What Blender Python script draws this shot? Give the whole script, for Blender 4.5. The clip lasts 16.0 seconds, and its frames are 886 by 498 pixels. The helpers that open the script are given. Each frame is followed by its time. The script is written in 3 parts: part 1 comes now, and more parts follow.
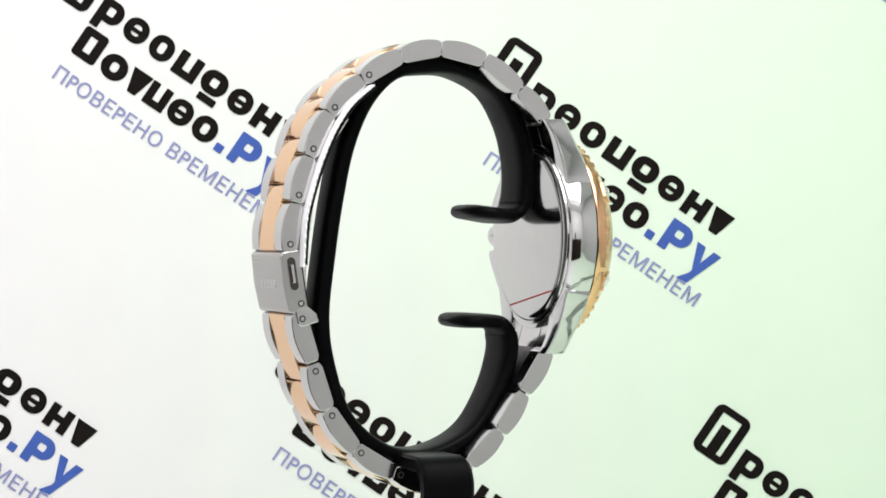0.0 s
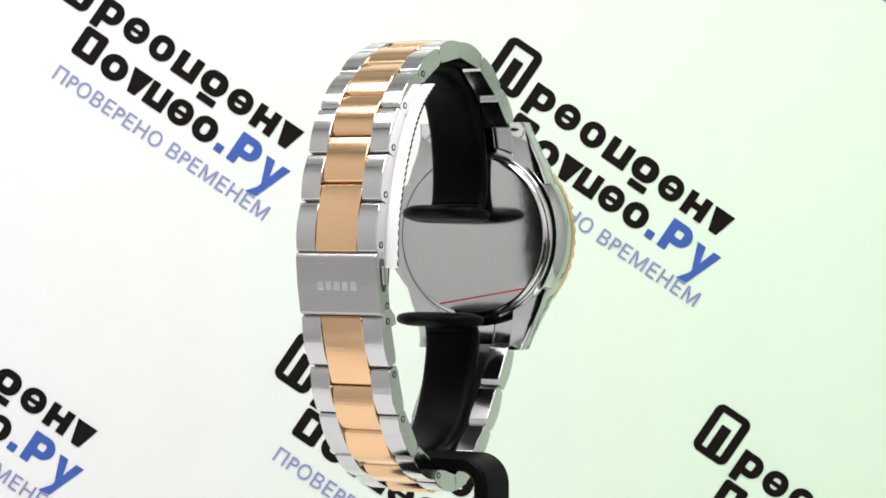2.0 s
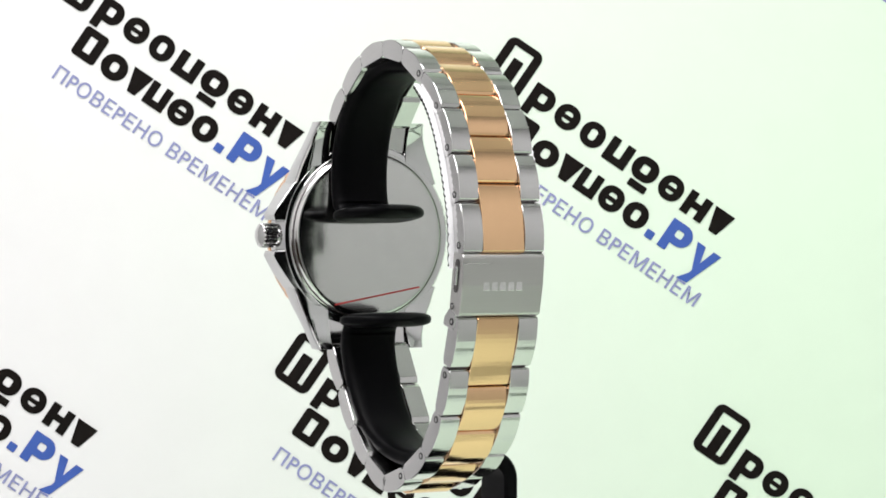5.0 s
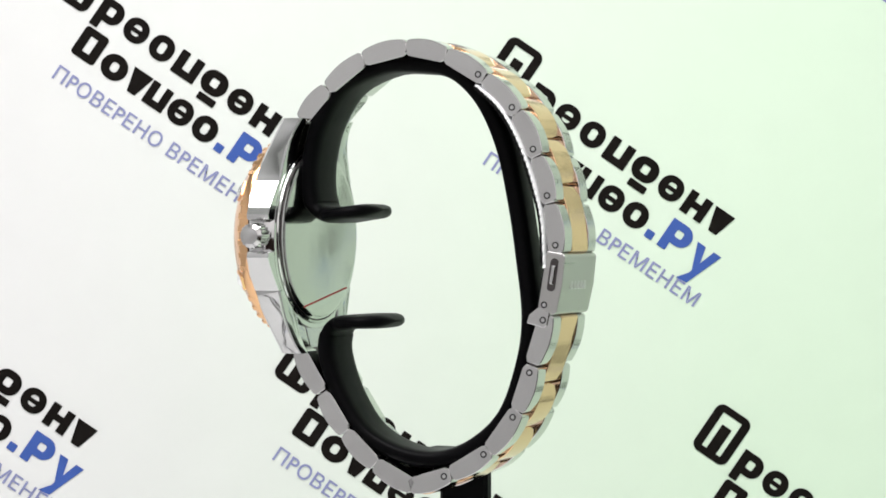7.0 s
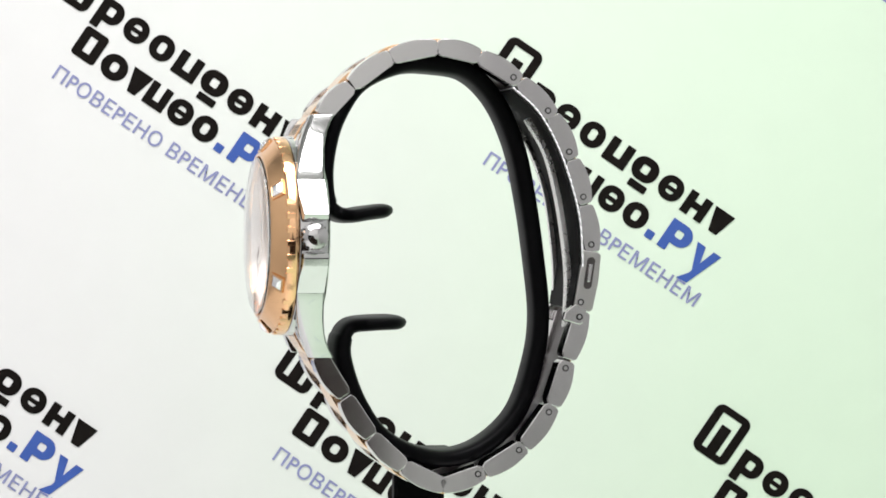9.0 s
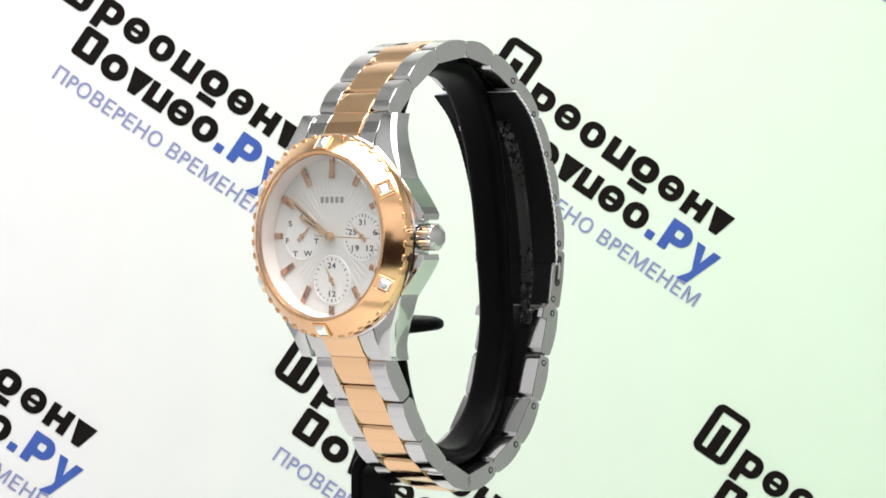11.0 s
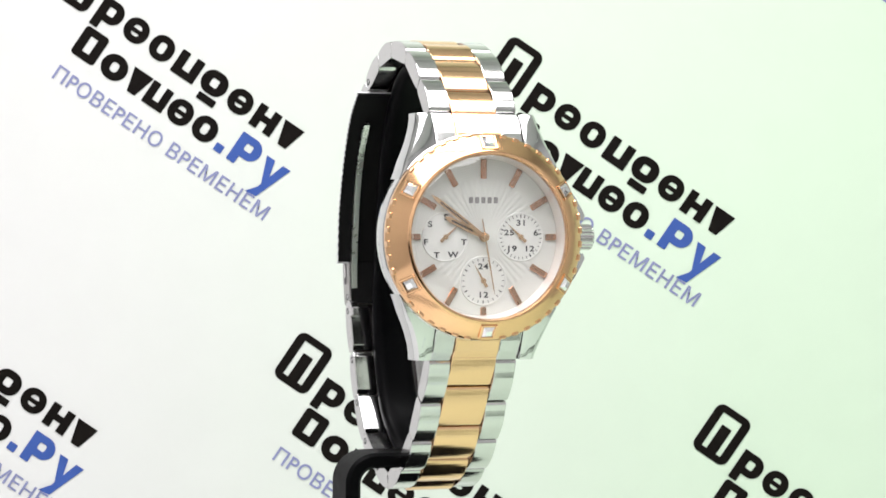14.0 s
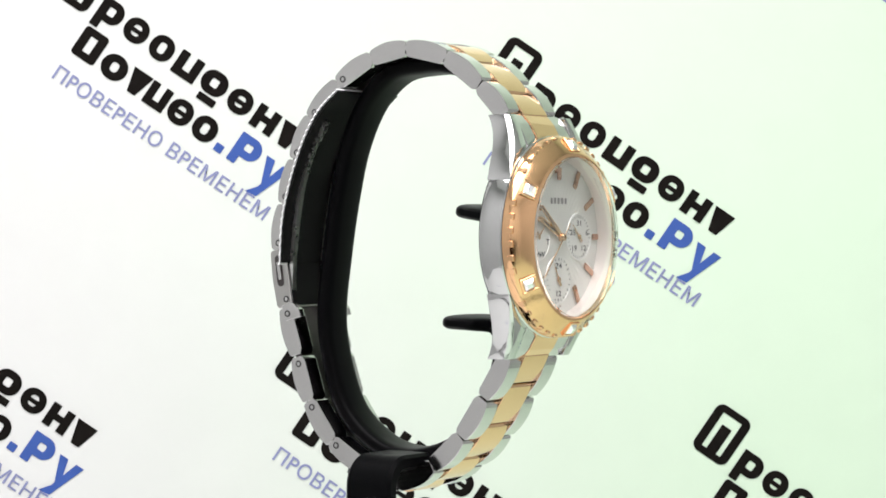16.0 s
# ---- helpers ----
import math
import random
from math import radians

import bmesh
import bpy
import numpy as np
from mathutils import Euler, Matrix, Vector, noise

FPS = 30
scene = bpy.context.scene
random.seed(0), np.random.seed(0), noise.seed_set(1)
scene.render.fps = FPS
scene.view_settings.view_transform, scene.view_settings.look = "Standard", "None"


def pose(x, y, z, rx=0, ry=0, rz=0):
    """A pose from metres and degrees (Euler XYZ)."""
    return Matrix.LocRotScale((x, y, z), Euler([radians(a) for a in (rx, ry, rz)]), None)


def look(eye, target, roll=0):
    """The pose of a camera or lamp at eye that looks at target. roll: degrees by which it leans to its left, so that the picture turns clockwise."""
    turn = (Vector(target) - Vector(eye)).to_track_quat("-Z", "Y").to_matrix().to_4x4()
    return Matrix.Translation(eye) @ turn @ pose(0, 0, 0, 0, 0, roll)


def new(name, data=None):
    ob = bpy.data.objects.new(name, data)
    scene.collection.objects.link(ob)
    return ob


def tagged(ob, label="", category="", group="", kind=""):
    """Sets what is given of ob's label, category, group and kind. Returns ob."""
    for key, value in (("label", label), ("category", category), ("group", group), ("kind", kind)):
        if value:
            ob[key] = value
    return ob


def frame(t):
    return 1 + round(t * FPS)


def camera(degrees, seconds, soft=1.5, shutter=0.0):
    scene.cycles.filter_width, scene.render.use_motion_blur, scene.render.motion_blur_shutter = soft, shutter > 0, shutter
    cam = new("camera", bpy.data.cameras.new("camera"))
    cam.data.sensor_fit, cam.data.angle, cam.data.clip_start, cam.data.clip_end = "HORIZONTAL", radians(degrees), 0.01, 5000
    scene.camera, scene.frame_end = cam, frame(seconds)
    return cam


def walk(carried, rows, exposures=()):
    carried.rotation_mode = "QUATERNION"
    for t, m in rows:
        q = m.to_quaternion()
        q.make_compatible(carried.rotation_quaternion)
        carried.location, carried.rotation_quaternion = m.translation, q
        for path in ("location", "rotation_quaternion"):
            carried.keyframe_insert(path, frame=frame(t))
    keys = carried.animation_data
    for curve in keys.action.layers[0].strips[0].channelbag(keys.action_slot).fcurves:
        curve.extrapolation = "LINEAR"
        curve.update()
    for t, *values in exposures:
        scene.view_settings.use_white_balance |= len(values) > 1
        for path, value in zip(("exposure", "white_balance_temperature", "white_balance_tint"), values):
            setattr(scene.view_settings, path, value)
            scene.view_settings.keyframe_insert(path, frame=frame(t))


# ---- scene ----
MM = 0.001
H = 0.26                      # height of the watch's turning level over the floor
EYE = (0.0031, -0.489, H)

# camera: stands still
cam = camera(20.17, 16.0, soft=1.7)
STILL = Matrix.Translation(EYE) @ pose(0, 0, 0, 90 - 0.551, 0, 0) @ pose(0, 0, 0, 0, 0, 0.189)
walk(cam, [(0, STILL), (16, STILL)],
     exposures=[(0, 0.0), (2.4, 0.03), (3.0, 0.02), (3.5, -0.16), (4.0, 0.04), (5.2, 0.02), (8.2, -0.09), (11.6, 0.04), (12.0, 0.03), (12.5, -0.16), (13.0, -0.25), (13.5, -0.08), (14.2, 0.0), (16, 0.04)])

# ---- light ----
world = bpy.data.worlds.new("room_light")
scene.world = world
world.use_nodes = True
world.node_tree.nodes["Background"].inputs[0].default_value = (0.9, 0.95, 1.0, 1)
world.node_tree.nodes["Background"].inputs[1].default_value = 0.3


def area_lamp(name, at, target, sx, sy, watts, colour):
    d = bpy.data.lights.new(name, "AREA")
    d.shape, d.size, d.size_y, d.energy, d.color = "RECTANGLE", sx, sy, watts, colour
    ob = new(name, d)
    ob.matrix_basis = look(at, target)
    return ob


area_lamp("top_lamp", (-0.05, -0.045, H + 0.375), (-0.05, -0.0449, 0), 0.46, 0.11, 1.5, (0.985, 0.96, 0.98))
area_lamp("front_lamp", (0, -0.29, H + 0.40), (0, -0.2899, 0), 0.50, 0.32, 3.2, (0.985, 0.96, 0.98))
# added fill without a known source, brightens the front wall that the steel mirrors
area_lamp("front_wall_fill", (0, -0.50, H + 0.41), (0, -0.80, H + 0.12), 0.60, 0.10, 2.5, (1.0, 0.96, 0.97))


# ---- materials ----
def material(name, colour, rough=0.5, metal=0.0, grain=0.0, grain_size=900.0, bump=0.0, stretch=(1, 1, 1), rough_var=0.0, spread=0.0, shine=0.5):
    m = bpy.data.materials.new(name)
    m.use_nodes = True
    t = m.node_tree
    b = t.nodes["Principled BSDF"]
    b.inputs["Roughness"].default_value = rough
    b.inputs["Metallic"].default_value = metal
    b.inputs["Base Color"].default_value = (*colour, 1)
    b.inputs["Specular IOR Level"].default_value = shine
    co = t.nodes.new("ShaderNodeTexCoord")
    mp = t.nodes.new("ShaderNodeMapping")
    mp.inputs["Scale"].default_value = stretch
    t.links.new(co.outputs["Object"], mp.inputs["Vector"])
    n1 = t.nodes.new("ShaderNodeTexNoise")
    n1.inputs["Scale"].default_value = grain_size
    n1.inputs["Detail"].default_value = 5
    n2 = t.nodes.new("ShaderNodeTexNoise")
    n2.inputs["Scale"].default_value = grain_size * 0.07
    for n in (n1, n2):
        t.links.new(mp.outputs[0], n.inputs["Vector"])
    both = t.nodes.new("ShaderNodeMath")
    both.operation = "ADD"
    t.links.new(n1.outputs["Fac"], both.inputs[0])
    t.links.new(n2.outputs["Fac"], both.inputs[1])
    if grain or spread:
        hs = t.nodes.new("ShaderNodeHueSaturation")
        hs.inputs["Color"].default_value = (*colour, 1)
        r = t.nodes.new("ShaderNodeMapRange")
        r.inputs["From Min"].default_value, r.inputs["From Max"].default_value = 0.6, 1.4
        r.inputs["To Min"].default_value, r.inputs["To Max"].default_value = 1 - grain, 1 + grain
        t.links.new(both.outputs[0], r.inputs["Value"])
        out = r.outputs[0]
        if spread:
            oi = t.nodes.new("ShaderNodeObjectInfo")
            r3 = t.nodes.new("ShaderNodeMapRange")
            r3.inputs["To Min"].default_value, r3.inputs["To Max"].default_value = 1 - spread, 1 + spread
            t.links.new(oi.outputs["Random"], r3.inputs["Value"])
            mul = t.nodes.new("ShaderNodeMath")
            mul.operation = "MULTIPLY"
            t.links.new(out, mul.inputs[0])
            t.links.new(r3.outputs[0], mul.inputs[1])
            out = mul.outputs[0]
        t.links.new(out, hs.inputs["Value"])
        t.links.new(hs.outputs[0], b.inputs["Base Color"])
    if rough_var:
        r2 = t.nodes.new("ShaderNodeMapRange")
        r2.inputs["From Min"].default_value, r2.inputs["From Max"].default_value = 0.6, 1.4
        r2.inputs["To Min"].default_value, r2.inputs["To Max"].default_value = max(0.02, rough - rough_var), rough + rough_var
        t.links.new(both.outputs[0], r2.inputs["Value"])
        t.links.new(r2.outputs[0], b.inputs["Roughness"])
    if bump:
        bp = t.nodes.new("ShaderNodeBump")
        bp.inputs["Strength"].default_value = bump
        bp.inputs["Distance"].default_value = 0.0001
        t.links.new(n1.outputs["Fac"], bp.inputs["Height"])
        t.links.new(bp.outputs[0], b.inputs["Normal"])
    return m


STEEL = material("polished_steel", (0.61, 0.60, 0.60), 0.11, 1.0, 0.02, 700, 0.01, rough_var=0.02, spread=0.03)
BRUSHED = material("brushed_steel", (0.50, 0.49, 0.48), 0.30, 1.0, 0.03, 1500, 0.015, stretch=(1, 0.05, 1), rough_var=0.05)
CASE_STEEL = material("mirror_steel", (0.62, 0.62, 0.62), 0.07, 1.0, 0.03, 500, 0.0, rough_var=0.02)
GOLD = material("rose_gold", (0.85, 0.545, 0.315), 0.13, 1.0, 0.02, 700, 0.01, rough_var=0.02, spread=0.03)
BEZEL_GOLD = material("polished_rose_gold", (0.84, 0.51, 0.28), 0.14, 1.0, 0.05, 500, 0.0, rough_var=0.04)
HAND_GOLD = material("pale_gold", (0.72, 0.50, 0.32), 0.14, 1.0, 0.03, 900)
MARKER_GOLD = material("marker_gold", (0.50, 0.30, 0.21), 0.12, 1.0, 0.03, 900)
BLADE = material("blade_steel", (0.80, 0.79, 0.78), 0.28, 1.0, 0.05, 900, 0.0, rough_var=0.03)
STAMP = material("stamped_steel", (0.62, 0.61, 0.61), 0.38, 1.0, 0.15, 1500, 0.3)
RING = material("pale_rose_ring", (0.84, 0.78, 0.73), 0.35, 0.4, 0.02, 500)
RUBBER = material("black_plastic", (0.0012, 0.0012, 0.0016), 0.42, 0.0, 0.25, 400, 0.05, rough_var=0.06, shine=0.06)
FOAM = material("white_film", (0.82, 0.82, 0.83), 0.55, 0.0, 0.03, 300, 0.2)
# the film's dark inner side; also paints the shade inside the clasp
LINER_SHADE = material("dark_liner_and_shade", (0.006, 0.006, 0.006), 0.6, 0.0, 0.2, 300, shine=0.1)
DARK = material("shadow_gap_steel", (0.10, 0.09, 0.09), 0.35, 1.0, 0.1, 800)
HOLE = material("dark_hole", (0.02, 0.02, 0.02), 0.5, 0.0, 0.2, 900)
INK = material("black_ink", (0.010, 0.008, 0.007), 0.6, 0.0, 0.25, 120, shine=0.05)
BLUE = material("blue_ink", (0.06, 0.12, 0.42), 0.6, 0.0, 0.12, 120, shine=0.1)
PALE_BLUE = material("pale_blue_ink", (0.27, 0.29, 0.50), 0.6, 0.0, 0.12, 120, shine=0.1)
PAPER = material("printed_sheet", (0.80, 0.83, 0.80), 0.22, 0.0, 0.02, 60, 0.03)


def tint_sheet(m):
    """The sheet is printed in a pale wash that runs from white to pale green across its width."""
    t = m.node_tree
    hs = [n for n in t.nodes if n.type == "HUE_SAT"][0]
    co = [n for n in t.nodes if n.type == "TEX_COORD"][0]
    sp = t.nodes.new("ShaderNodeSeparateXYZ")
    t.links.new(co.outputs["Object"], sp.inputs[0])
    mr = t.nodes.new("ShaderNodeMapRange")
    mr.interpolation_type = "SMOOTHSTEP"
    mr.inputs["From Min"].default_value, mr.inputs["From Max"].default_value = -0.14, 0.13
    t.links.new(sp.outputs[0], mr.inputs["Value"])
    mix = t.nodes.new("ShaderNodeMix")
    mix.data_type = "RGBA"
    for socket in mix.inputs:
        if socket.type == "RGBA" and socket.name == "A":
            socket.default_value = (0.83, 0.83, 0.825, 1)
        if socket.type == "RGBA" and socket.name == "B":
            socket.default_value = (0.72, 0.87, 0.70, 1)
    t.links.new(mr.outputs[0], mix.inputs["Factor"])
    out = [o for o in mix.outputs if o.type == "RGBA"][0]
    t.links.new(out, hs.inputs["Color"])


tint_sheet(PAPER)
# white walls darkened to grey in colour, so the steel mirrors less light
WALL = material("dimmed_box_wall", (0.46, 0.46, 0.46), 0.7, 0.0, 0.03, 20, 0.05)
# the top stays lighter in colour, since only bounced light reaches it
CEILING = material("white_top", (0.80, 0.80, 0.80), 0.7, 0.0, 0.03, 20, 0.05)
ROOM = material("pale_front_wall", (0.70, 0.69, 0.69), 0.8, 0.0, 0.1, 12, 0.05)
DIAL_INK = material("dial_ink", (0.03, 0.03, 0.035), 0.5)
RED = material("red_line", (0.45, 0.03, 0.03), 0.5)
BACK_STEEL = material("filmed_back_steel", (0.60, 0.60, 0.59), 0.10, 1.0, 0.05, 260, 0.25, rough_var=0.05)


def glass_material(name, ior=1.5, tint=(1, 1, 1), rough=0.0):
    m = bpy.data.materials.new(name)
    m.use_nodes = True
    b = m.node_tree.nodes["Principled BSDF"]
    b.inputs["Base Color"].default_value = (*tint, 1)
    b.inputs["Transmission Weight"].default_value = 1
    b.inputs["Roughness"].default_value = rough
    b.inputs["IOR"].default_value = ior
    return m


GLASS = glass_material("watch_glass", 1.4)
CRYSTAL = material("foiled_stone", (0.93, 0.93, 0.95), 0.06, 0.9, 0.10, 2500, 0.5)
FOIL = material("silver_foil", (0.93, 0.93, 0.94), 0.35, 1.0, 0.15, 1500, 0.6)


def dial_material():
    """Silver sunray centre inside a ring of fine circular grooves."""
    m = bpy.data.materials.new("silver_sunray")
    m.use_nodes = True
    t = m.node_tree
    b = t.nodes["Principled BSDF"]
    b.inputs["Base Color"].default_value = (0.63, 0.635, 0.605, 1)
    b.inputs["Metallic"].default_value = 0.40
    b.inputs["Roughness"].default_value = 0.40

    def math_node(op, a, bb=None, c=None):
        n = t.nodes.new("ShaderNodeMath")
        n.operation = op
        for k, v in enumerate((a, bb, c)):
            if v is None:
                continue
            if isinstance(v, (int, float)):
                n.inputs[k].default_value = v
            else:
                t.links.new(v, n.inputs[k])
        return n.outputs[0]
    co = t.nodes.new("ShaderNodeTexCoord")
    sp = t.nodes.new("ShaderNodeSeparateXYZ")
    t.links.new(co.outputs["Object"], sp.inputs[0])
    ang = math_node("ARCTAN2", sp.outputs[1], sp.outputs[0])
    rays = math_node("SINE", math_node("MULTIPLY", ang, 56.0))
    r = math_node("SQRT", math_node("ADD", math_node("MULTIPLY", sp.outputs[0], sp.outputs[0]), math_node("MULTIPLY", sp.outputs[1], sp.outputs[1])))
    rings = math_node("SINE", math_node("MULTIPLY", r, 2 * math.pi / 0.00042))
    outer = math_node("GREATER_THAN", r, 0.0108)
    inner = math_node("SUBTRACT", 1.0, outer)
    h = math_node("ADD", math_node("MULTIPLY", rays, inner), math_node("MULTIPLY", rings, math_node("MULTIPLY", outer, 0.5)))
    bp = t.nodes.new("ShaderNodeBump")
    bp.inputs["Strength"].default_value = 0.26
    bp.inputs["Distance"].default_value = 0.00012
    t.links.new(h, bp.inputs["Height"])
    t.links.new(bp.outputs[0], b.inputs["Normal"])
    return m


DIAL = dial_material()
SUBDIAL = material("subdial_silver", (0.68, 0.685, 0.66), 0.42, 0.35, 0.02, 900)


# ---- building helpers (millimetres in, metres out) ----
def part(name, bm, mat, parent=None, label="", at=None, smooth=False):
    bmesh.ops.recalc_face_normals(bm, faces=bm.faces)
    bmesh.ops.scale(bm, vec=(MM, MM, MM), verts=bm.verts)
    me = bpy.data.meshes.new(name)
    if smooth:
        for f in bm.faces:
            f.smooth = True
    bm.to_mesh(me)
    bm.free()
    if smooth:
        me.set_sharp_from_angle(angle=radians(38 if smooth is True else smooth))
    me.materials.append(mat)
    ob = new(name, me)
    if parent is not None:
        ob.parent = parent
    if at is not None:
        ob.matrix_basis = at
    return tagged(ob, label) if label else ob


def bevel_sharp(bm, width, segments=2, angle=25):
    es = [e for e in bm.edges if len(e.link_faces) == 2 and e.calc_face_angle(0) > radians(angle)]
    bmesh.ops.bevel(bm, geom=es, offset=width, segments=segments, affect="EDGES", profile=0.6)


def box(bm, c, d, m=None):
    r = bmesh.ops.create_cube(bm, size=1.0, matrix=Matrix.Translation(c) @ Matrix.Diagonal((*d, 1)))
    if m is not None:
        bmesh.ops.transform(bm, matrix=m, verts=r["verts"])
    return r["verts"]


def slab(profile, y0, y1, bevel=0.3, segments=2):
    """A side profile in x, z carried across the width from y0 to y1."""
    bm = bmesh.new()
    a = [bm.verts.new((x, y0, z)) for x, z in profile]
    b = [bm.verts.new((x, y1, z)) for x, z in profile]
    n = len(profile)
    bm.faces.new(a)
    bm.faces.new(b[::-1])
    for i in range(n):
        bm.faces.new((a[i], b[i], b[(i + 1) % n], a[(i + 1) % n]))
    bmesh.ops.recalc_face_normals(bm, faces=bm.faces)
    if bevel:
        bevel_sharp(bm, bevel, segments)
    return bm


def lathe(bm, profile, n=96, closed=False):
    """profile of (r, h) turned round the h axis."""
    rings = []
    for r, h in profile:
        rings.append([bm.verts.new((r * math.cos(2 * math.pi * k / n), r * math.sin(2 * math.pi * k / n), h)) for k in range(n)])
    m = len(rings)
    for i in range(m if closed else m - 1):
        p, q = rings[i], rings[(i + 1) % m]
        for k in range(n):
            bm.faces.new((p[k], p[(k + 1) % n], q[(k + 1) % n], q[k]))
    return rings


def disc(bm, r, h0, h1, n=64, centre=(0, 0)):
    rs = lathe(bm, [(r, h0), (r, h1)], n)
    for q in rs:
        bm.faces.new(q)
        bmesh.ops.translate(bm, vec=(centre[0], centre[1], 0), verts=q)


def poly_prism(bm, pts, h0, h1):
    a = [bm.verts.new((x, y, h0)) for x, y in pts]
    b = [bm.verts.new((x, y, h1)) for x, y in pts]
    n = len(pts)
    bm.faces.new(a[::-1])
    bm.faces.new(b)
    for i in range(n):
        bm.faces.new((a[i], a[(i + 1) % n], b[(i + 1) % n], b[i]))


def lettering(text, size, extrude=0.0, bold=0.0):
    """A bmesh of a line of text, centred, in the units of size (height of a capital)."""
    cu = bpy.data.curves.new("lettering", "FONT")
    cu.body, cu.size, cu.align_x, cu.align_y, cu.extrude = text, size / 0.73, "CENTER", "CENTER", extrude
    cu.offset, cu.space_character = size * bold, 1.0 + bold * 4
    ob = new("lettering", cu)
    bpy.context.view_layer.update()
    dg = bpy.context.evaluated_depsgraph_get()
    me = bpy.data.meshes.new_from_object(ob.evaluated_get(dg), depsgraph=dg)
    bm = bmesh.new()
    bm.from_mesh(me)
    bpy.data.objects.remove(ob)
    bpy.data.curves.remove(cu)
    bpy.data.meshes.remove(me)
    return bm


def catmull(pts, steps):
    out = []
    p = [Vector(q) for q in pts]
    p = [2 * p[0] - p[1]] + p + [2 * p[-1] - p[-2]]
    for i in range(1, len(p) - 2):
        for k in range(steps):
            t = k / steps
            a, b, c, d = p[i - 1], p[i], p[i + 1], p[i + 2]
            out.append(0.5 * ((2 * b) + (c - a) * t + (2 * a - 5 * b + 4 * c - d) * t * t + (3 * b - a - 3 * c + d) * t ** 3))
    out.append(p[-2])
    return out


# ---- the light box ----
BACK = 250.0      # distance of the printed sheet behind the turning axis
FLOOR = -260.0


def sheet():
    bm = bmesh.new()
    prof = [(-800.0, FLOOR), (-300.0, FLOOR)] + [(BACK - 60 + 60 * math.sin(a), FLOOR + 60 - 60 * math.cos(a)) for a in [radians(x) for x in range(0, 91, 6)]] + [(BACK, 200.0), (BACK, 420.0)]
    under = [(-800.0, FLOOR - 1.0), (BACK - 60, FLOOR - 1.0), (BACK + 1.0, FLOOR + 60), (BACK + 1.0, 420.0)]
    prof = prof + under[::-1]
    a = [bm.verts.new((-420.0, y, z)) for y, z in prof]
    b = [bm.verts.new((420.0, y, z)) for y, z in prof]
    for i in range(len(prof)):
        j = (i + 1) % len(prof)
        bm.faces.new((a[i], a[j], b[j], b[i]))
    return bm


LIFT = pose(0, 0, H)
backdrop = part("backdrop", sheet(), PAPER, at=LIFT, smooth=True)
tagged(backdrop, "white printed paper sheet swept up behind the stand", "backdrop", kind="structure")


def panel(name, c, d, mat, label):
    bm = bmesh.new()
    box(bm, c, d)
    return tagged(part(name, bm, mat, at=LIFT), label, "wall", kind="structure")


panel("wall_left", (-426, -275, 80), (10, 1060, 690), WALL, "matt side wall of the light box, white dimmed to grey")
panel("wall_right", (426, -275, 80), (10, 1060, 690), WALL, "matt side wall of the light box, white dimmed to grey")
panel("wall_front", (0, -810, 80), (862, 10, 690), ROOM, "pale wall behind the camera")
panel("wall_back", (0, BACK + 12, 80), (842, 10, 690), WALL, "matt back wall behind the printed sheet, white dimmed to grey")
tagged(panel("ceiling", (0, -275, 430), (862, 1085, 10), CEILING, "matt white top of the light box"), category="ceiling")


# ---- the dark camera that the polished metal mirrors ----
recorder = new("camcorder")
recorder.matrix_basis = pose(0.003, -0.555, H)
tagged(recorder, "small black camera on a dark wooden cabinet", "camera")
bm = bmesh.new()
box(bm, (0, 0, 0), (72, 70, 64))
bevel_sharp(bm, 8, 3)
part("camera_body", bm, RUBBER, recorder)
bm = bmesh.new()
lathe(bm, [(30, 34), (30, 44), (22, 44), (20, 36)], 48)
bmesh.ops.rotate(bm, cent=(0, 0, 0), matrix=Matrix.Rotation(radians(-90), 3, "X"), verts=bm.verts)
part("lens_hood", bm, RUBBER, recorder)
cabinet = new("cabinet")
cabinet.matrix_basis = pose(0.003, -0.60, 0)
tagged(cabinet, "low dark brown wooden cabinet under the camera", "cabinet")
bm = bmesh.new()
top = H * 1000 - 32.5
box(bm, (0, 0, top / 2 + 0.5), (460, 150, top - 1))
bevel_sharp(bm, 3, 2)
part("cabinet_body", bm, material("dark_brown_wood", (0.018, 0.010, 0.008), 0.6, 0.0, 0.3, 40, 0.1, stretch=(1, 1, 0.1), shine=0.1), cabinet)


# ---- two cables across the floor, mirrored in the lower links ----
def cable(y0, phase):
    bm = bmesh.new()
    prev = None
    for i in range(61):
        x = -400 + 800 * i / 60
        y = y0 + 0.10 * x + 7 * math.sin(x / 45 + phase) + 5 * math.sin(x / 17)
        row = [bm.verts.new((x, y + 3.2 * math.cos(2 * math.pi * k / 8), FLOOR + 4.2 + 3.2 * math.sin(2 * math.pi * k / 8))) for k in range(8)]
        if prev:
            for k in range(8):
                bm.faces.new((prev[k], prev[(k + 1) % 8], row[(k + 1) % 8], row[k]))
        prev = row
    ob = part("cable", bm, RUBBER, at=LIFT, smooth=True)
    return tagged(ob, "thin black cable lying across the white floor", "cable", group="cables on the floor")


cable(-150, 0.0)
cable(-170, 0.5)


# ---- the printed marks ----
def rounded(u0, v0, u1, v1, r, n=5):
    pts = []
    for cx, cy, a0 in ((u1 - r, v1 - r, 0), (u0 + r, v1 - r, 90), (u0 + r, v0 + r, 180), (u1 - r, v0 + r, 270)):
        for k in range(n + 1):
            a = radians(a0 + 90 * k / n)
            pts.append((cx + r * math.cos(a), cy + r * math.sin(a)))
    return pts


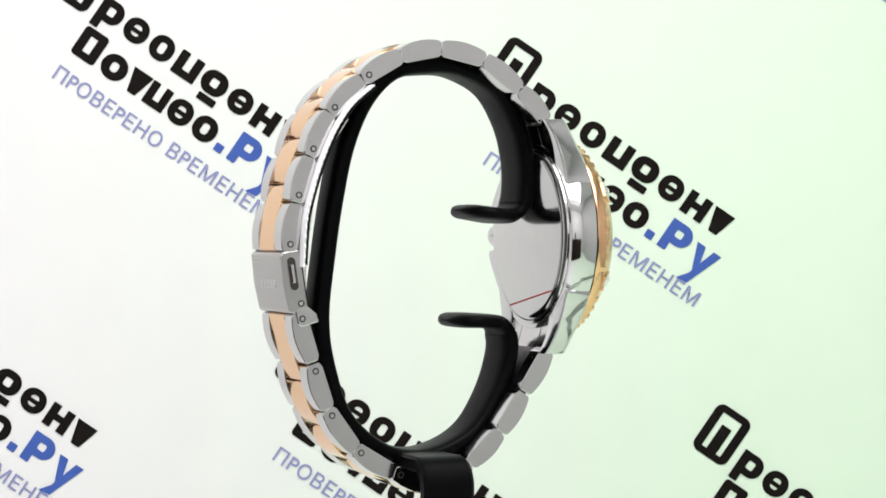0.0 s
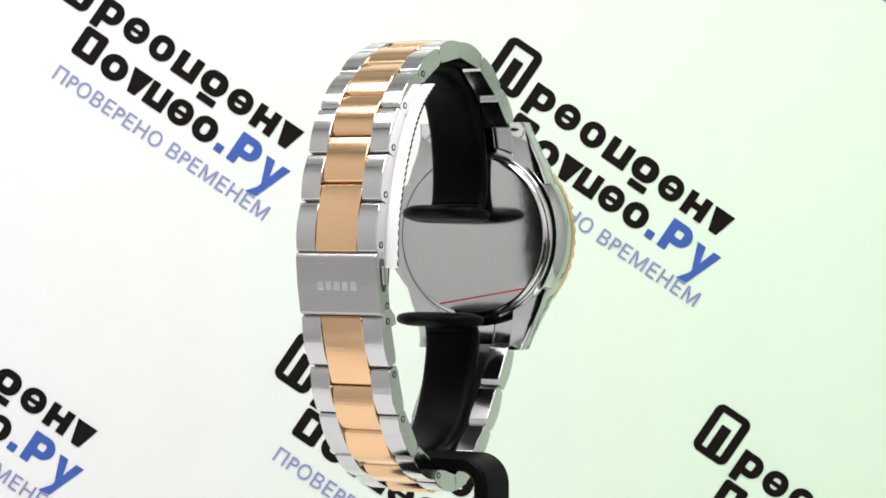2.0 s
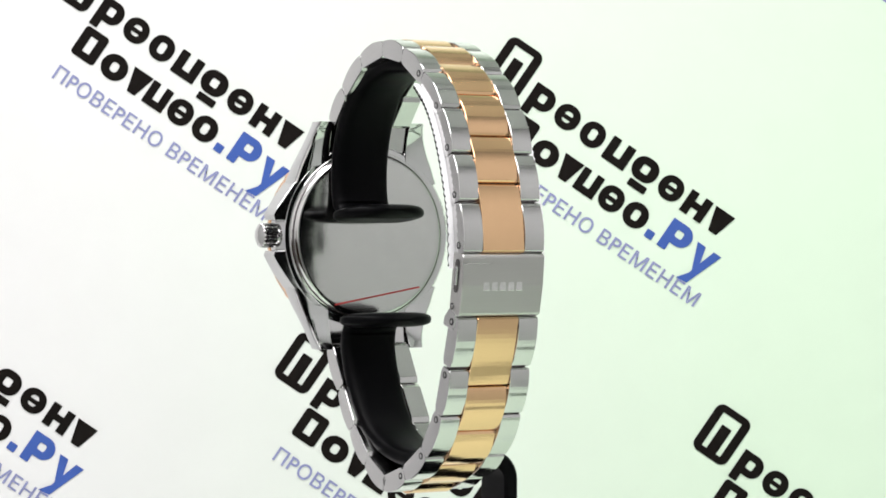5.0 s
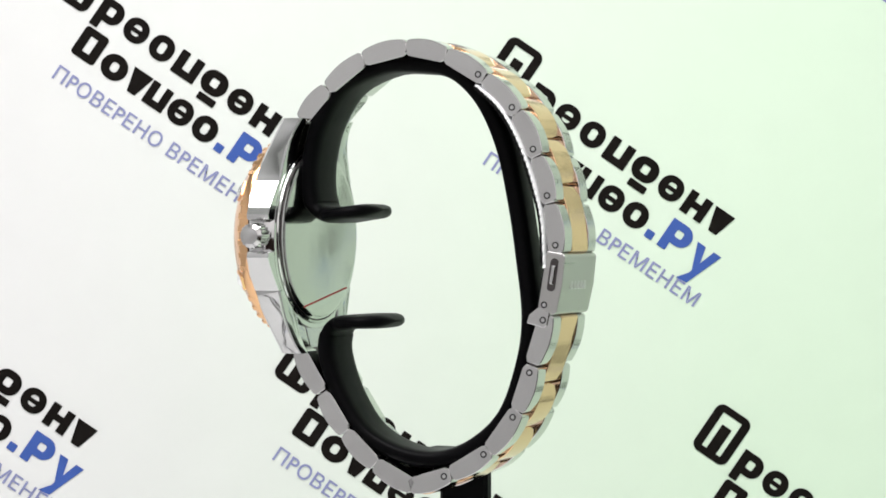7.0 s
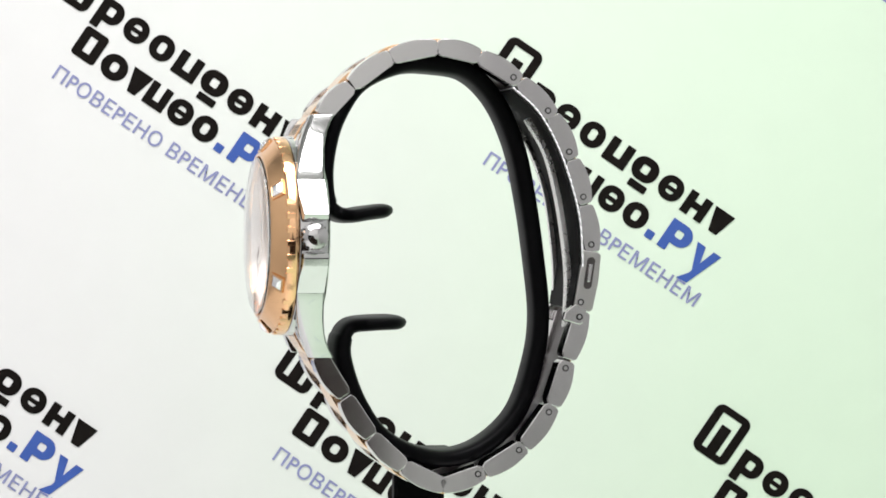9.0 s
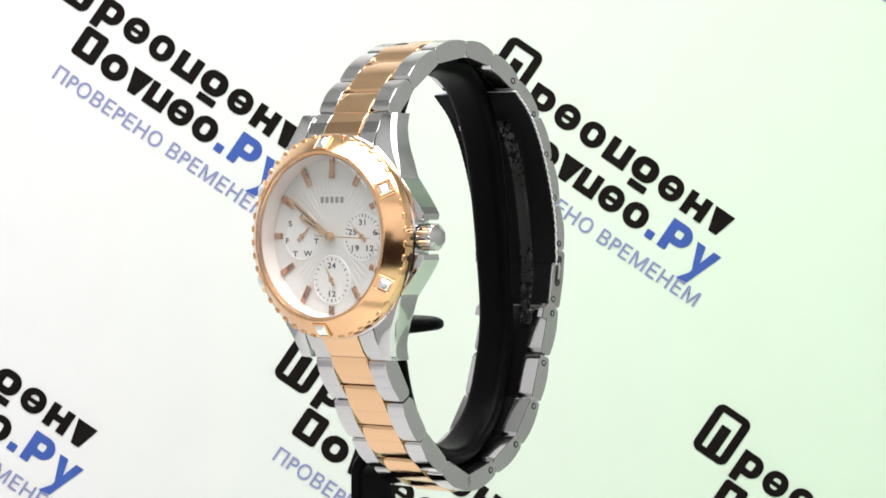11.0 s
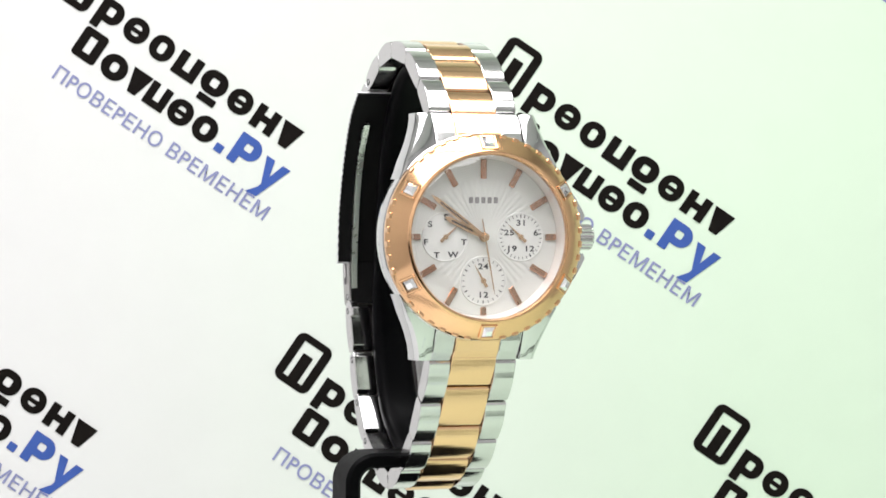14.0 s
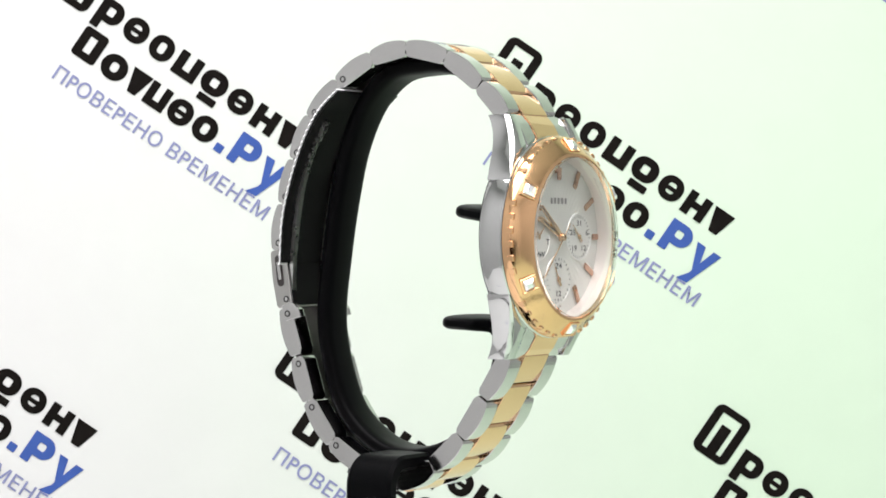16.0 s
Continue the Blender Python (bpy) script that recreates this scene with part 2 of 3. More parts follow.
def face(bm, pts, h=None):
    h = h if h is not None else 0.05 * (1 + len(bm.faces) % 9)
    bm.faces.new([bm.verts.new((x, y, h)) for x, y in pts])


def ring_shape(bm, u0, v0, u1, v1, r, t):
    a, b = rounded(u0, v0, u1, v1, r, 8), rounded(u0 + t, v0 + t * 0.8, u1 - t, v1 - t * 0.8, max(0.5, r - t), 8)
    va, vb = [bm.verts.new((x, y, 0)) for x, y in a], [bm.verts.new((x, y, 0)) for x, y in b]
    n = len(a)
    for i in range(n):
        bm.faces.new((va[i], va[(i + 1) % n], vb[(i + 1) % n], vb[i]))


def mark_shape(bm, kind, u, v, w, h):
    """Plain shapes: rings, slotted rings, blocks, cups, wedges, and rings with a tail."""
    t = w * 0.35
    if kind == "ring":
        ring_shape(bm, u, v, u + w, v + h, w * 0.47, t)
    elif kind == "slotted":
        ring_shape(bm, u, v, u + w, v + h, w * 0.46, t * 0.95)
        face(bm, rounded(u + t * 0.7, v + h * 0.40, u + w - t * 0.7, v + h * 0.57, 0.5))
    elif kind == "block":
        ring_shape(bm, u, v, u + w, v + h, w * 0.14, t)
    elif kind == "rungs":
        face(bm, rounded(u, v, u + t, v + h, 1.0))
        face(bm, rounded(u + w - t, v, u + w, v + h, 1.0))
        face(bm, rounded(u + t * 0.8, v + h * 0.36, u + w - t * 0.8, v + h * 0.64, 0.5))
    elif kind == "cup":
        face(bm, rounded(u, v, u + t, v + h, 1.5))
        face(bm, rounded(u + w - t, v, u + w, v + h, 1.5))
        face(bm, rounded(u + t * 0.6, v, u + w - t * 0.6, v + h * 0.3, 2.0))
    elif kind == "wedge":
        face(bm, [(u, v + h), (u + w * 0.3, v), (u + w * 0.7, v), (u + w, v + h)])
    elif kind == "fork":
        face(bm, [(u, v + h), (u + w * 0.38, v + h * 0.36), (u + w * 0.62, v + h * 0.30), (u + w * 0.34, v + h)])
        face(bm, [(u + w * 0.05, v), (u + w * 0.48, v + h * 0.04), (u + w, v + h), (u + w * 0.68, v + h), (u + w * 0.34, v + h * 0.26)])
    elif kind == "tailed":
        ring_shape(bm, u, v + h * 0.28, u + w, v + h, w * 0.42, t)
        face(bm, rounded(u, v, u + t, v + h, 1.0))
    elif kind == "hooked":
        ring_shape(bm, u, v + h * 0.28, u + w, v + h, w * 0.42, t)
        face(bm, rounded(u + t * 0.6, v, u + w - t * 0.2, v + h * 0.22, 2.0))


S = 1 / 5.954        # millimetres on the sheet for a unit of the mark
TILT = -34.0


def printed_mark(px, pz, turn=TILT, flat=None, bold_rows=True):
    base = flat or (LIFT @ pose(px * MM, (BACK - 0.25) * MM, pz * MM, 90, 0, 0) @ pose(0, 0, 0, 0, 0, turn))

    def put(name, bm, mat, label):
        bmesh.ops.scale(bm, vec=(S, S, S), verts=bm.verts)
        ob = part(name, bm, mat, None, label, at=base)
        ob.parent = backdrop
        ob.matrix_basis = LIFT.inverted() @ base
        return ob
    if bold_rows:
        bm = bmesh.new()
        ring_shape(bm, -85, 67, -14, 162, 15, 16)
        face(bm, rounded(-59, 78, -39, 130, 1.5))
        face(bm, rounded(-59, 68, -30, 79, 1.5))
        put("printed_emblem", bm, INK, "black rounded square emblem")
        bm = bmesh.new()
        for k, u, v, w, h in (("tailed", 0, 60, 47, 58), ("slotted", 55, 73, 46, 45), ("ring", 110, 72, 45, 46), ("cup", 165, 71, 47, 45), ("hooked", 219, 57, 50, 61), ("slotted", 277, 72, 46, 45),
                              ("rungs", 332, 71, 45, 44), ("wedge", 383, 70, 41, 44)):
            mark_shape(bm, k, u, v, w, h)
        put("printed_row", bm, INK, "row of bold black marks")
        bm = bmesh.new()
        for k, u, v, w, h in (("block", 1, -1, 48, 57), ("ring", 57, -3, 50, 46), ("wedge", 111, -2, 40, 44), ("cup", 153, -2, 42, 44), ("slotted", 200, -3, 46, 46), ("ring", 252, -3, 46, 46)):
            mark_shape(bm, k, u, v, w, h)
        put("printed_row", bm, INK, "row of bold black marks")
        bm = bmesh.new()
        face(bm, rounded(306, -2, 322, 13, 2))
        mark_shape(bm, "tailed", 334, -2, 49, 57)
        mark_shape(bm, "fork", 392, -31, 50, 74)
        put("printed_row", bm, BLUE, "row of bold blue marks")
    bm = lettering("ПPОВЕPЕНО ВPЕМЕНЕМ", 27, bold=0.012)
    xs = [v.co.x for v in bm.verts]
    k = 450 / (max(xs) - min(xs))
    bmesh.ops.scale(bm, vec=(k, 1, 1), verts=bm.verts)
    bmesh.ops.dissolve_degenerate(bm, dist=0.02, edges=bm.edges)
    bmesh.ops.translate(bm, vec=(225, -46, 0.2), verts=bm.verts)
    put("printed_slogan", bm, PALE_BLUE, "thin pale blue printed words")


def on_sheet(x, y):
    return 3.1 + (x - 784) * S, -7.1 - (y - 441) * S


for x, y in ((124, 93), (885, 243), (515, 766), (1255, 890), (-240, 622), (1258, -272), (498, -420), (1640, 393), (2019, -122), (1990, 330), (2016, 1040), (2780, 28)):
    printed_mark(*on_sheet(x, y))
for i in range(-2, 3):
    for j in range(-1, 4):
        fx, fy = -40 + 127 * i - 62 * j, -42 - 25 * i - 87 * j
        if abs(fx) < 300 and -320 < fy < 130 and math.hypot(fx + 20, fy) > 40:
            printed_mark(0, 0, flat=LIFT @ pose(fx * MM, fy * MM, (FLOOR + 0.3) * MM) @ pose(0, 0, 0, 0, 0, TILT), bold_rows=False)


# ---- the lamp panel under the top of the box ----
def lamp_panel(name, at, sx, sy):
    thing = new(name)
    thing.matrix_basis = at
    bm = bmesh.new()
    for c, d in (((0, sy / 2 + 6, 0), (sx + 24, 12, 18)), ((0, -sy / 2 - 6, 0), (sx + 24, 12, 18)), ((sx / 2 + 6, 0, 0), (12, sy, 18)), ((-sx / 2 - 6, 0, 0), (12, sy, 18))):
        box(bm, c, d)
    part("frame", bm, WALL, thing)
    return tagged(thing, "white rectangular frame of the box's top lamp", "lamp")


lamp_panel("lamp_frame", LIFT @ pose(0, -0.02, 0.415), 400, 300)

# ---- the watch ----
Y0 = -1.25           # middle of the bracelet across its width
ZC = -2.2            # height of the dial's centre
XD = -29.6           # plane of the dial
DIAL_LIFT = -0.2
FRONT = Matrix(((0, 0, -1, XD * MM), (-1, 0, 0, Y0 * MM), (0, 1, 0, ZC * MM), (0, 0, 0, 1)))
FACE = FRONT @ Matrix.Translation((0, 0, DIAL_LIFT * MM))     # the raised dial plane

watch = new("wristwatch")
watch.matrix_basis = LIFT
tagged(watch, "steel and rose gold wristwatch clipped round a black display cuff", "watch")

# outer joints of the bracelet, from the upper lug over the clasp to the lower lug
JOINTS = [(-23.9, 21.5), (-17.7, 27.3), (-9.7, 33.2), (0.0, 35.3), (8.8, 33.5), (17.1, 28.6), (24.0, 21.7), (28.0, 13.1), (30.9, 4.3), (32.7, -5.2),
          (30.8, -17.0), (27.5, -26.6), (24.3, -35.4), (18.4, -43.6), (10.1, -48.6), (1.2, -51.4), (-7.2, -47.2), (-13.8, -41.0), (-19.1, -33.5), (-24.5, -25.4)]
JOINTS = [Vector(j) for j in JOINTS]
MID = Vector((2.0, -8.0))
HALF = 8.6
GOLD_HALF = 4.4


def outward(a, b):
    t = (b - a).normalized()
    n = Vector((-t.y, t.x))
    return n if n.dot((a + b) / 2 - MID) > 0 else -n


# joints away from clasp and lugs stand a little further out than their pins
JOINTS = [j + (j - MID).normalized() * (0.0 if k in (0, 9, 10, 19) else 0.3 if k in (8, 11, 18) else 0.6) for k, j in enumerate(JOINTS)]


def link_profile(a, b, thick=3.2, bulge=0.65, gap=0.2):
    t = (b - a).normalized()
    n = outward(a, b)
    L = (b - a).length
    shape = [(gap, -thick + 0.5), (gap, -0.5)]
    for i in range(15):
        f = i / 14
        x = 0.55 + (L - 1.1) * f
        shape.append((x, bulge * (1 - (2 * f - 1) ** 2) - 0.05 * abs(2 * f - 1)))
    shape += [(L - gap, -0.5), (L - gap, -thick + 0.5), (L - 1.2, -thick), (1.2, -thick)]
    pts = [a + t * x + n * h for x, h in shape]
    return [(p.x, p.y) for p in pts]


def pin(parent, p):
    bm = bmesh.new()
    c = Vector((p[0], p[1]))
    bmesh.ops.create_cone(bm, cap_ends=True, segments=16, radius1=0.5, radius2=0.5, depth=p[3] - p[2])
    bmesh.ops.rotate(bm, cent=(0, 0, 0), matrix=Matrix.Rotation(radians(90), 3, "X"), verts=bm.verts)
    bmesh.ops.translate(bm, vec=(c.x, (p[2] + p[3]) / 2, c.y), verts=bm.verts)
    part("pin", bm, STEEL, parent, "steel link pin")
    bm = bmesh.new()
    for y in (p[2], p[3]):
        rs = []
        for r in (0.40, 0.66):
            rs.append([bm.verts.new((c.x + r * math.cos(2 * math.pi * k / 16), y + (0.03 if y > Y0 else -0.03), c.y + r * math.sin(2 * math.pi * k / 16))) for k in range(16)])
        for k in range(16):
            bm.faces.new((rs[0][k], rs[0][(k + 1) % 16], rs[1][(k + 1) % 16], rs[1][k]))
    part("pin_hole", bm, HOLE, parent, "dark rim of the pin hole")


def at_side(k, f, depth=0.0):
    a, b = JOINTS[k], JOINTS[k + 1]
    return a + (b - a) * f + outward(a, b) * depth


LAST = len(JOINTS) - 1
CLASP = 9
for k in range(LAST):
    if k == CLASP:
        continue
    a, b = JOINTS[k], JOINTS[k + 1]
    prof = link_profile(a, b)
    for lo, hi in ((Y0 - HALF, Y0 - GOLD_HALF - 0.06), (Y0 + GOLD_HALF + 0.06, Y0 + HALF)):
        ob = part("steel_link", slab(prof, lo, hi, 0.16), STEEL, watch)
        if 4 <= k <= 8 or 10 <= k <= 14:
            f = 0.82 if k < CLASP else 0.17
            q = at_side(k, f, -1.6)
            if lo < Y0 - 5:
                pin(ob, (q.x, q.y, lo - 0.05, lo + 1.5))
            else:
                pin(ob, (q.x, q.y, hi - 1.5, hi + 0.05))


def gold_profile(stops, thick=1.3, gap=0.16, lift=0.12):
    """stops: three points along the outer line."""
    a, m, b = stops
    L = (b - a).length
    t, n = (b - a).normalized(), outward(a, b)
    rise = max(0.0, (m - a).dot(n)) + lift + 0.28
    shape = [(gap, -thick + rise * 0.4), (gap, -0.4)]
    for i in range(15):
        f = i / 14
        shape.append((0.5 + (L - 1.0) * f, lift - 0.1 + (rise - lift) * (1 - (2 * f - 1) ** 2)))
    shape += [(L - gap, -0.4), (L - gap, -thick + rise * 0.4), (L * 0.5, rise - thick - 0.4)]
    pts = [a + t * x + n * h for x, h in shape]
    return [(p.x, p.y) for p in pts]


FR = 0.62
golds = []
golds.append((at_side(0, -0.12), at_side(0, 0.25), at_side(0, FR)))
for k in range(0, CLASP - 2):
    golds.append((at_side(k, FR), JOINTS[k + 1], at_side(k + 1, FR)))
golds.append((at_side(CLASP - 2, FR), JOINTS[CLASP - 1], JOINTS[CLASP]))
golds.append((JOINTS[CLASP + 1], JOINTS[CLASP + 2], at_side(CLASP + 2, 1 - FR)))
for k in range(CLASP + 2, LAST - 1):
    golds.append((at_side(k, 1 - FR), JOINTS[k + 1], at_side(k + 1, 1 - FR)))
golds.append((at_side(LAST - 1, 1 - FR), at_side(LAST - 1, 0.75), at_side(LAST - 1, 1.12)))
for st in golds:
    part("gold_link", slab(gold_profile(st), Y0 - GOLD_HALF, Y0 + GOLD_HALF, 0.14), GOLD, watch, "polished rose gold centre link")

# the core that the links turn on, seen only in their gaps
for k in range(LAST):
    if k == CLASP:
        continue
    a, b = JOINTS[k], JOINTS[k + 1]
    n = outward(a, b)
    t = (b - a).normalized()
    pr = [a - t * 0.2 - n * 1.0, b + t * 0.2 - n * 1.0, b + t * 0.1 - n * 2.4, a - t * 0.1 - n * 2.4]
    part("link_core", slab([(p.x, p.y) for p in pr], Y0 - HALF + 0.6, Y0 + HALF - 0.6, 0), DARK, watch)

# clasp: folded cover with a push button in each cheek, hinge, and two blades inside
ca, cb = JOINTS[CLASP], JOINTS[CLASP + 1]
ct, cn = (cb - ca).normalized(), outward(ca, cb)
CL = (cb - ca).length
clasp = part("clasp", slab([tuple(ca + ct * s + cn * h) for s, h in ((0.1, -3.6), (0.1, -0.3), (0.6, 0.25), (CL * 0.5, 0.55), (CL - 0.6, 0.25), (CL - 0.1, -0.3), (CL - 0.1, -3.6))], Y0 - HALF - 0.1, Y0 + HALF + 0.1, 0.35, 3), BRUSHED, watch, "brushed steel folding clasp cover", smooth=False)
for sgn in (-1, 1):
    yy = Y0 + sgn * (HALF + 0.12)
    bm = bmesh.new()
    outline = []
    for k in range(16):
        a = 2 * math.pi * k / 16
        s0 = 4.4 + (2.3 if math.cos(a) > 0 else -2.3) + 0.85 * math.cos(a)
        outline.append(ca + ct * s0 + cn * (-1.6 + 0.85 * math.sin(a)))
    for y in (yy - 0.06, yy + 0.06):
        bm.faces.new([bm.verts.new((p.x, y, p.y)) for p in outline])
    part("button_slot", bm, DARK, clasp, "dark slot round the push button")
    bm = slab([tuple(ca + ct * s + cn * h) for s, h in ((2.6, -2.0), (2.6, -1.2), (6.2, -1.2), (6.2, -2.0))], yy - 0.3, yy + 0.3, 0.2)
    part("push_button", bm, STEEL, clasp, "small steel push button")
    q = ca + ct * (CL - 1.7) - cn * 2.4
    pin(clasp, (q.x, q.y, min(yy, yy - sgn * 1.0) - (0.06 if sgn < 0 else 0), max(yy, yy - sgn * 1.0) + (0.06 if sgn > 0 else 0)))
    ha, hb = JOINTS[CLASP + 1], JOINTS[CLASP + 2]
    hn, ht = outward(ha, hb), (hb - ha).normalized()
    hinge = part("hinge_cheek", slab([tuple(ha + ht * s + hn * h) for s, h in ((-0.8, -3.5), (-0.5, -1.0), (2.3, -0.8), (3.0, -1.4), (3.1, -5.0), (1.4, -5.0))], min(yy, yy - sgn * 1.6), max(yy, yy - sgn * 1.6), 0.25), STEEL, clasp, "steel hinge cheek")
    q = ha + ht * 1.5 - hn * 2.0
    pin(clasp, (q.x, q.y, min(yy, yy - sgn * 1.0) - (0.06 if sgn < 0 else 0), max(yy, yy - sgn * 1.0) + (0.06 if sgn > 0 else 0)))
# added dark plate that paints the shade behind the clasp cover
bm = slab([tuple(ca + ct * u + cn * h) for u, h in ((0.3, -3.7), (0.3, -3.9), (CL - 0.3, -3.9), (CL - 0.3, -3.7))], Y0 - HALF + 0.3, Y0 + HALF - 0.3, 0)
part("clasp_inner_shade", bm, LINER_SHADE, clasp, "thin dark plate standing for the shade inside the clasp")
bm = bmesh.new()
for k in range(5):
    y = Y0 + (k - 2) * 1.75
    p = ca + ct * CL * 0.5 + cn * 0.47
    q = box(bm, (p.x, y, p.y), (0.3, 1.35, 1.9))
bevel_sharp(bm, 0.12, 1)
part("stamped_mark", bm, STAMP, clasp, "row of stamped raised blocks")


def ribbon(path, half_w, thick, wave=0.0, steps=6, yc=Y0):
    """A strip along a path in x, z."""
    pts = catmull(path, steps)
    bm = bmesh.new()
    prev = None
    for i, p in enumerate(pts):
        q = pts[min(i + 1, len(pts) - 1)] - pts[max(i - 1, 0)]
        n = Vector((-q.y, q.x)).normalized()
        w0 = half_w + wave * math.sin(i * 2.1)
        w1 = half_w + wave * math.sin(i * 2.1 + 1.0)
        row = [bm.verts.new((p.x + n.x * s, y, p.y + n.y * s)) for y, s in ((yc - w0, -thick / 2), (yc + w1, -thick / 2), (yc + w1, thick / 2), (yc - w0, thick / 2))]
        if prev:
            for k in range(4):
                bm.faces.new((prev[k], prev[(k + 1) % 4], row[(k + 1) % 4], row[k]))
        else:
            bm.faces.new(row)
        prev = row
    bm.faces.new(prev[::-1])
    return bm


for path, half, off, thick, words in (([(19.2, 20.9), (23.0, 14.4), (25.3, 6.4), (26.9, -3.0), (27.6, -11.0), (27.2, -20.0)], 1.2, -3.0, 0.9, "curved steel folding blade"),
                                      ([(19.4, 20.4), (23.3, 14.2), (25.9, 6.6), (27.4, -2.9), (28.0, -11.0), (27.4, -20.0)], 0.6, 7.6, 0.9, "narrow steel folding blade")):
    bm = ribbon(path, half, thick, yc=Y0 + off)
    bevel_sharp(bm, 0.22, 2, 40)
    part("clasp_blade", bm, BLADE, watch, words, smooth=25)
strip = part("protective_strip", ribbon([(14.8, 26.6), (19.2, 22.8), (22.4, 18.2), (25.0, 12.6), (27.0, 6.6), (28.4, 0.5), (28.9, -8.0)], 10.2, 0.3, 0.16, 14, Y0 + 0.7), FOAM, watch, "white protective film under the links")
part("strip_lining", ribbon([(14.4, 26.2), (18.7, 22.4), (21.9, 17.9), (24.5, 12.3), (26.5, 6.4), (27.9, 0.4), (28.4, -7.6)], 10.1, 0.4, 0.1, 14, Y0 + 0.7), LINER_SHADE, strip, "dark inner side of the film")


# ---- case, in the dial's frame: right, up, towards the viewer ----
bm = bmesh.new()
lathe(bm, [(16.0, -0.85), (18.9, -0.85), (19.25, -1.15), (19.3, -3.2), (19.0, -5.6), (18.4, -6.3), (16.6, -6.35)], 96)
case = part("case", bm, CASE_STEEL, watch, "polished steel watch case", at=FRONT, smooth=True)


def lug(sx, sy):
    """Flat-sided lug: its outer side lies in one plane."""
    bm = bmesh.new()
    rows = []
    # along the lug: reach, outer side, top, chamfer, underside
    for v, u, top, cut, low in ((10.6, 16.1, -0.95, 0.15, -6.2), (12.2, 15.5, -1.0, 0.3, -6.25), (14.0, 14.9, -1.2, 0.5, -6.3), (16.0, 14.0, -1.6, 0.7, -6.45), (18.0, 13.2, -2.2, 0.8, -6.75),
                                (20.0, 12.5, -2.95, 0.8, -7.3), (21.6, 12.05, -3.6, 0.8, -8.0), (23.0, 11.75, -4.3, 0.7, -8.8)):
        rows.append([bm.verts.new((sx * a, sy * v, h)) for a, h in ((8.75, top), (u - cut * 0.9, top), (u, top - cut), (u + 0.12, low + 0.3), (u - 0.3, low), (8.75, low))])
    for p, q in zip(rows, rows[1:]):
        for k in range(6):
            bm.faces.new((p[k], p[(k + 1) % 6], q[(k + 1) % 6], q[k]))
    bm.faces.new(rows[0])
    bm.faces.new(rows[-1])
    bmesh.ops.recalc_face_normals(bm, faces=bm.faces)
    bevel_sharp(bm, 0.14, 2, 32)
    return bm


for sx in (-1, 1):
    for sy in (-1, 1):
        part("lug", lug(sx, sy), CASE_STEEL, case, "polished steel lug", smooth=20)
# flat panels of the band that run out to the crown
for sy in (-1, 1):
    bm = bmesh.new()
    poly_prism(bm, [(14.6, sy * 10.6), (16.2, sy * 10.7), (18.6, sy * 7.6), (20.1, sy * 5.5), (20.9, sy * 4.1), (20.6, sy * 3.1), (17.6, sy * 3.0)], -6.2, -0.9)
    for v in bm.verts:
        if v.co.z > -2 and v.co.x > 20:
            v.co.z -= 0.6
    bmesh.ops.recalc_face_normals(bm, faces=bm.faces)
    bevel_sharp(bm, 0.1, 1, 15)
    part("crown_guard", bm, CASE_STEEL, case, "polished flat panel beside the crown")
bm = bmesh.new()
N = 72
rings = []
for x, r, tooth in ((18.6, 2.0, 0), (19.5, 2.0, 0), (19.6, 2.5, 0.22), (22.3, 2.5, 0.22), (22.6, 2.3, 0.0), (23.0, 1.6, 0), (23.2, 0.5, 0)):
    rings.append([bm.verts.new((x, (r - tooth * (1 if k % 4 in (0, 1) else 0)) * math.cos(2 * math.pi * k / N), -3.4 + (r - tooth * (1 if k % 4 in (0, 1) else 0)) * math.sin(2 * math.pi * k / N))) for k in range(N)])
for p, q in zip(rings, rings[1:]):
    for k in range(N):
        bm.faces.new((p[k], p[(k + 1) % N], q[(k + 1) % N], q[k]))
bm.faces.new(rings[-1])
part("crown", bm, STEEL, watch, "fluted steel winding crown", at=FRONT)

# back cover with a red line across its film
bm = bmesh.new()
rs = lathe(bm, [(17.6, -6.2), (17.4, -6.6), (16.9, -6.7), (16.6, -7.0), (16.2, -7.25), (15.6, -7.3)], 96)
bm.faces.new(rs[-1])
cover = part("back_cover", bm, BACK_STEEL, watch, "polished steel back cover under clear film", at=FRONT, smooth=True)
bm = bmesh.new()
box(bm, (0, 0, 0), (19.6, 0.32, 0.06), Matrix.Translation((-2.0, -12.3, -7.34)) @ Matrix.Rotation(radians(-10), 4, "Z"))
part("red_line", bm, RED, cover, "thin red line across the film")
bm = bmesh.new()
lathe(bm, [(16.95, -6.74), (16.72, -6.96)], 96)
part("cover_groove", bm, DARK, cover, "dark groove round the cover")

